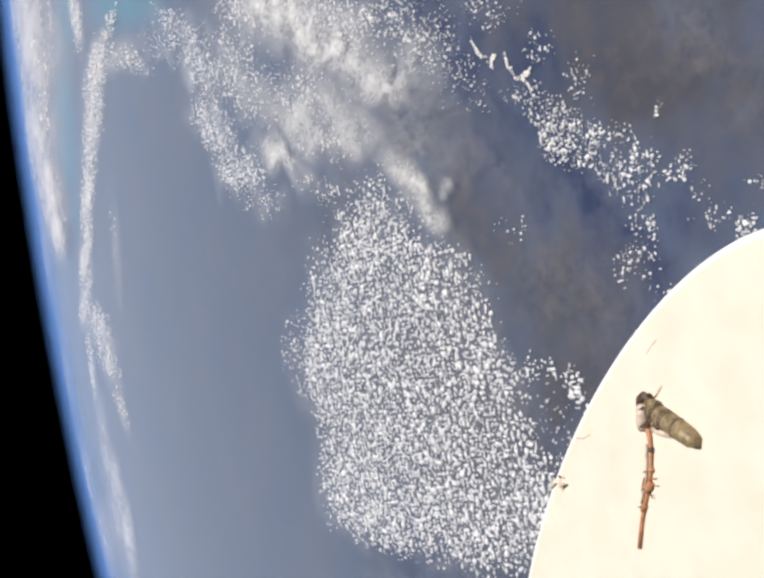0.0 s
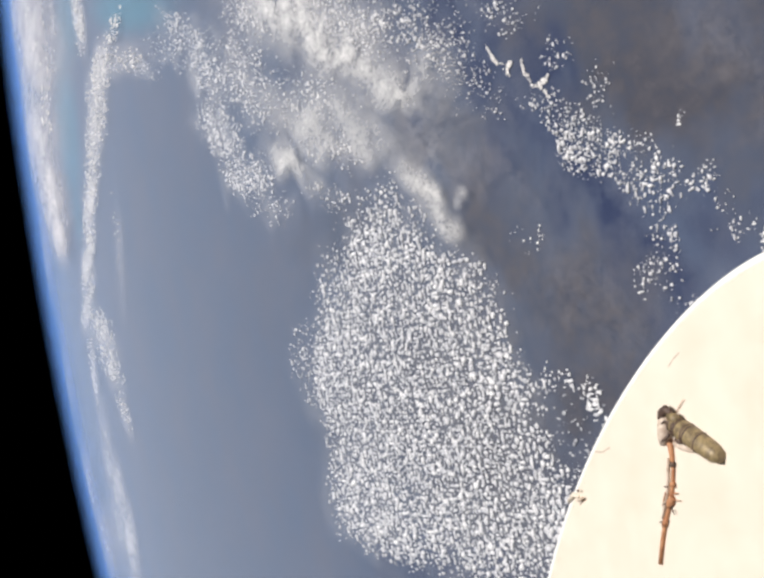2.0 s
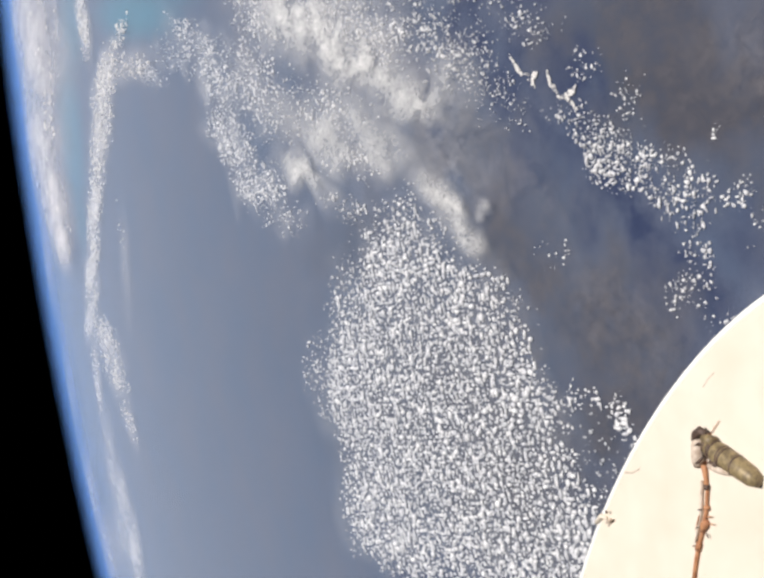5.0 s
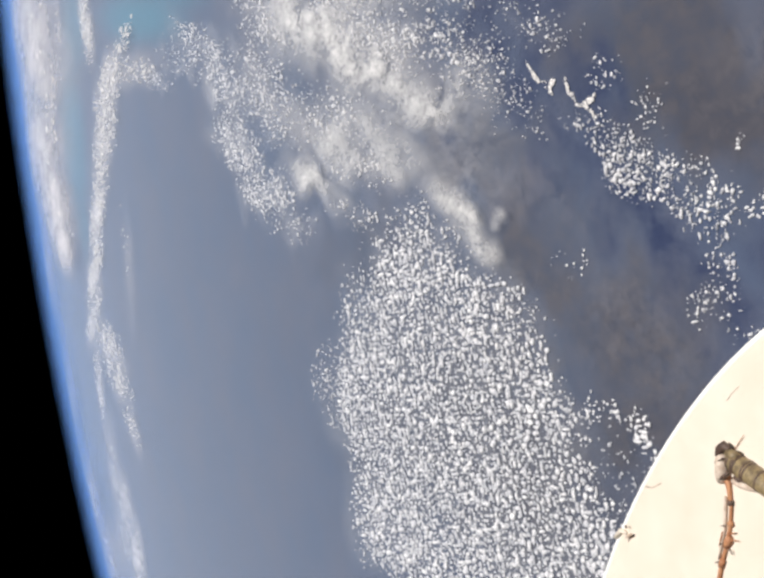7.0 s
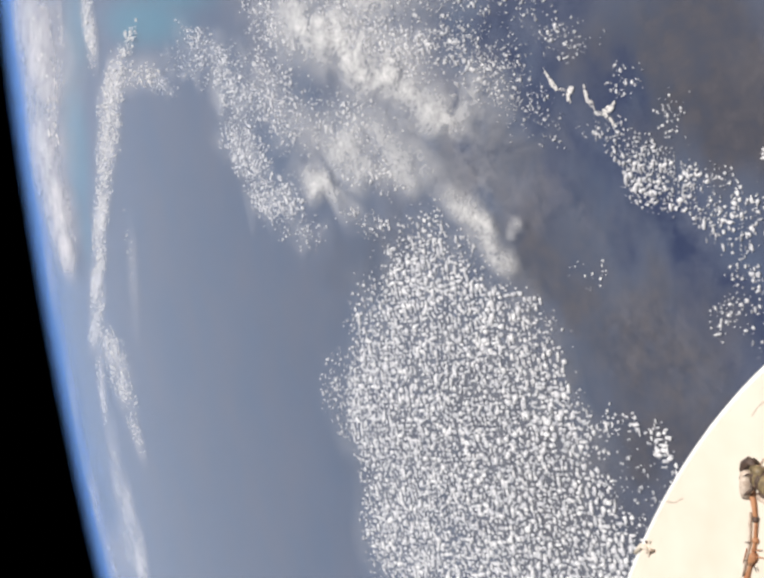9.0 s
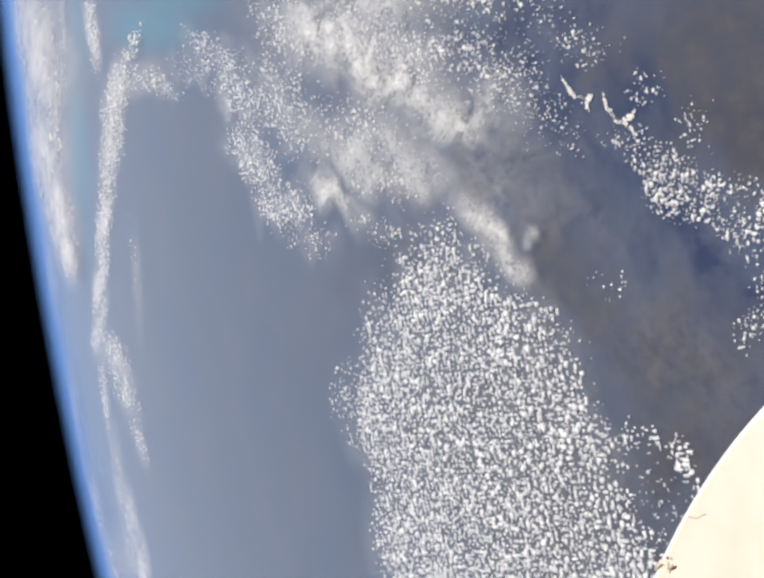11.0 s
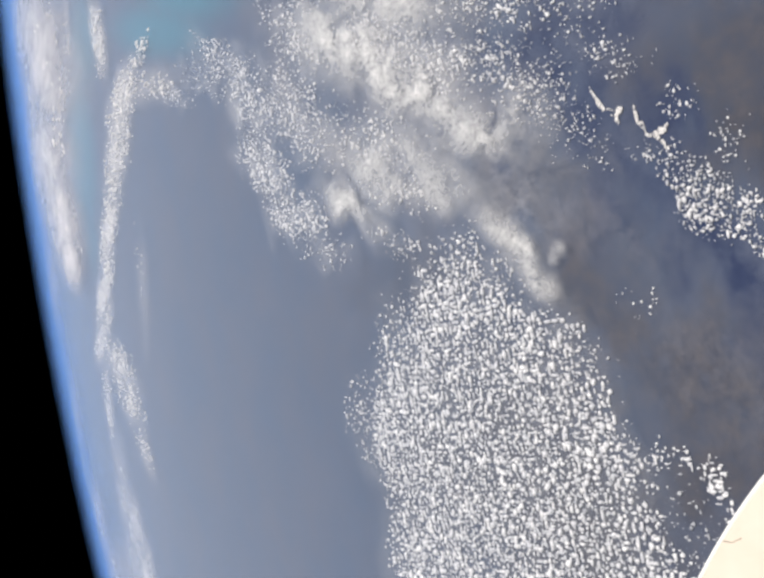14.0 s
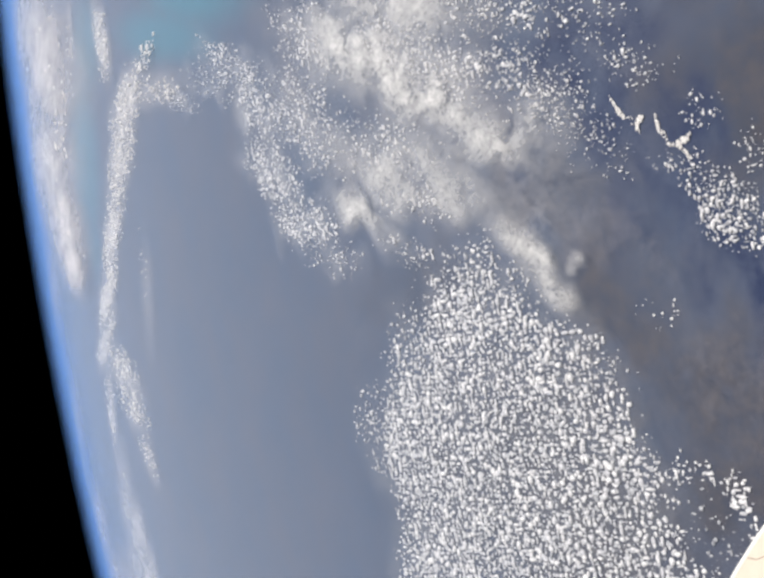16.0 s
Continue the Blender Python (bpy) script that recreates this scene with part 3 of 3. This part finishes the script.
part("clamp", tube([(-106.0, -303.7, 1.8), (-104.5, -304.5, 1.8)], [1.14, 1.14]), DARK, mast, 'dark clamp')
part("clamp", tube([(-114.2, -301.5, 1.8), (-112.7, -301.6, 1.8)], [1.24, 1.14]), RUST, mast)
part("clamp", tube([(-122.7, -295.7, 1.9), (-120.3, -298.2, 1.9), (-118.7, -299.9, 1.9)], [0.95, 1.71, 1.14]), RUST, mast)
part("clamp", tube([(-130.5, -290.3, 1.9), (-127.8, -292.4, 1.9)], [1.14, 1.14]), RUST, mast)
part("tie", tube([(-117.2, -299.8, 1.9), (-117.0, -302.1, 2.2), (-116.9, -303.5, 1.8)], [0.32, 0.29, 0.19]), RUST, mast)
part("tie", tube([(-119.7, -299.0, 1.9), (-119.7, -302.1, 2.2), (-120.0, -304.2, 1.8)], [0.32, 0.29, 0.19]), RUST, mast)
part("tie", tube([(-120.7, -297.2, 1.9), (-121.1, -295.3, 2.2), (-121.8, -292.4, 1.8)], [0.32, 0.29, 0.19]), DARK, mast)
part("tie", tube([(-123.5, -298.1, 1.9), (-124.4, -298.9, 2.2), (-125.5, -298.8, 1.8)], [0.32, 0.29, 0.19]), DARK, mast)
part("tie", tube([(-128.6, -291.2, 1.9), (-128.8, -289.6, 2.2), (-129.3, -287.1, 1.8)], [0.32, 0.29, 0.19]), DARK, mast)
part("tie", tube([(-114.5, -298.0, 1.9), (-114.4, -297.1, 2.2), (-114.5, -295.3, 1.8)], [0.32, 0.29, 0.19]), DARK, mast)
part("tie", tube([(-116.7, -295.9, 1.9), (-119.5, -294.2, 2.2), (-122.6, -291.6, 1.8)], [0.32, 0.29, 0.19]), RUST, mast)
joint = part("joint", tube([(-96.9, -301.5, 2.1), (-94.7, -303.3, 2.6), (-91.5, -305.1, 3.0), (-87.8, -306.0, 3.0), (-86.1, -306.5, 3.0)], [1.71, 2.66, 2.85, 2.47, 1.71]), PALE, craft, 'crumpled pale cloth wrapped joint')
part("cap", tube([(-86.8, -304.8, 3.4), (-84.5, -306.6, 3.6), (-83.1, -309.1, 3.4), (-84.2, -311.0, 3.2), (-85.7, -311.5, 3.0)], [1.52, 1.9, 1.71, 1.33, 0.76]), DARK, joint, 'dark weathered end cap')
part("collar", tube([(-89.0, -302.6, 3.6), (-91.8, -303.1, 4.0), (-95.0, -302.4, 3.8), (-96.8, -302.3, 3.2)], [0.57, 0.57, 0.76, 0.95]), DARK, joint)
part("strap", tube([(-88.6, -306.2, 5.0), (-87.5, -309.9, 5.6), (-88.1, -312.0, 5.2)], [0.3, 0.38, 0.38]), DARK, joint)
part("strap", tube([(-96.0, -301.9, 3.8), (-94.8, -306.8, 5.2), (-92.7, -310.6, 5.2)], [0.47, 0.57, 0.57]), DARK, joint)
part("bracket", tube([(-85.8, -310.5, 3.6), (-86.7, -313.6, 3.6), (-87.6, -316.1, 3.6)], [1.52, 2.09, 1.9]), TAN, joint, 'brown bracket')
canister = part("canister", tube([(-88.4, -309.9, 2.4), (-90.2, -313.5, 2.6), (-92.3, -317.6, 2.6), (-94.7, -322.4, 2.6), (-97.8, -328.2, 2.6), (-100.8, -333.8, 2.6), (-102.5, -337.2, 2.6)], [2.85, 3.8, 4.18, 4.18, 4.18, 3.8, 2.28]), TAN, craft, 'tan canister with dark bands')
part("band", tube([(-88.9, -311.0, 2.6), (-89.3, -311.7, 2.6)], [3.52, 3.52]), DARK, canister)
part("band", tube([(-90.4, -313.9, 2.6), (-90.7, -314.6, 2.6)], [4.14, 4.14]), DARK, canister)
part("band", tube([(-90.9, -314.9, 2.6), (-91.2, -315.6, 2.6)], [4.18, 4.18]), DARK, canister)
part("band", tube([(-93.0, -318.9, 2.6), (-93.3, -319.6, 2.6)], [4.37, 4.37]), DARK, canister)
part("band", tube([(-93.5, -319.9, 2.6), (-93.9, -320.6, 2.6)], [4.37, 4.37]), DARK, canister)
part("band", tube([(-96.6, -326.0, 2.6), (-96.9, -326.7, 2.6)], [4.37, 4.37]), DARK, canister)
part("fringe", tube([(-97.1, -307.2, 1.0), (-98.2, -311.1, 1.0), (-99.2, -315.5, 1.0), (-99.8, -321.6, 1.0)], [1.14, 1.52, 1.52, 1.33]), PALE, canister, 'frayed pale lining')
part("foot", tube([(-95.2, -310.4, 2.2), (-96.2, -312.6, 2.4), (-96.0, -314.3, 2.4)], [0.95, 1.14, 0.95]), DARK, canister)
part("whip_antenna", tube([(-85.8, -310.7, 1.0), (-83.2, -314.4, 1.1), (-79.8, -318.9, 1.2)], [0.19, 0.17, 0.13]), RUST, craft, 'short thin whip antenna')

fitting = part("fitting", tube([(-123.2, -219.1, 0.6), (-120.0, -224.5, 0.6), (-121.0, -228.4, 0.6)], [0.9, 1.2, 0.9], 8), HULL_WHITE, craft, "small white fitting at the rim")
part("hole", tube([(-117.2, -230.8, 2.2), (-118.2, -231.2, 2.2)], [0.5, 0.5], 10), DARK, fitting)
part("bolt", tube([(-122.4, -229.4, 2.0), (-120.9, -233.4, 2.0)], [0.5, 0.6], 10), PALE, fitting)
part("scuff", tube([(-113.5, -274.1, 0.05), (-114.1, -276.7, 0.05), (-115.0, -279.5, 0.05)], [0.25, 0.25, 0.25]), SCUFF, craft)
part("scuff", tube([(-67.1, -311.8, 0.05), (-64.3, -315.5, 0.05), (-61.9, -320.4, 0.05)], [0.25, 0.25, 0.25]), SCUFF, craft)
part("scuff", tube([(-100.9, -247.8, 0.05), (-101.2, -253.1, 0.05), (-99.2, -259.7, 0.05)], [0.25, 0.25, 0.25]), SCUFF, craft)
part("scuff", tube([(-118.1, -228.1, 0.05), (-119.1, -228.8, 0.05)], [0.42, 0.42]), SCUFF, craft)
part("scuff", tube([(-121.0, -230.6, 0.05), (-124.5, -227.6, 0.05)], [0.42, 0.42]), SCUFF, craft)
part("scuff", tube([(-117.1, -266.6, 0.05), (-118.5, -270.9, 0.05)], [0.42, 0.42]), SCUFF, craft)
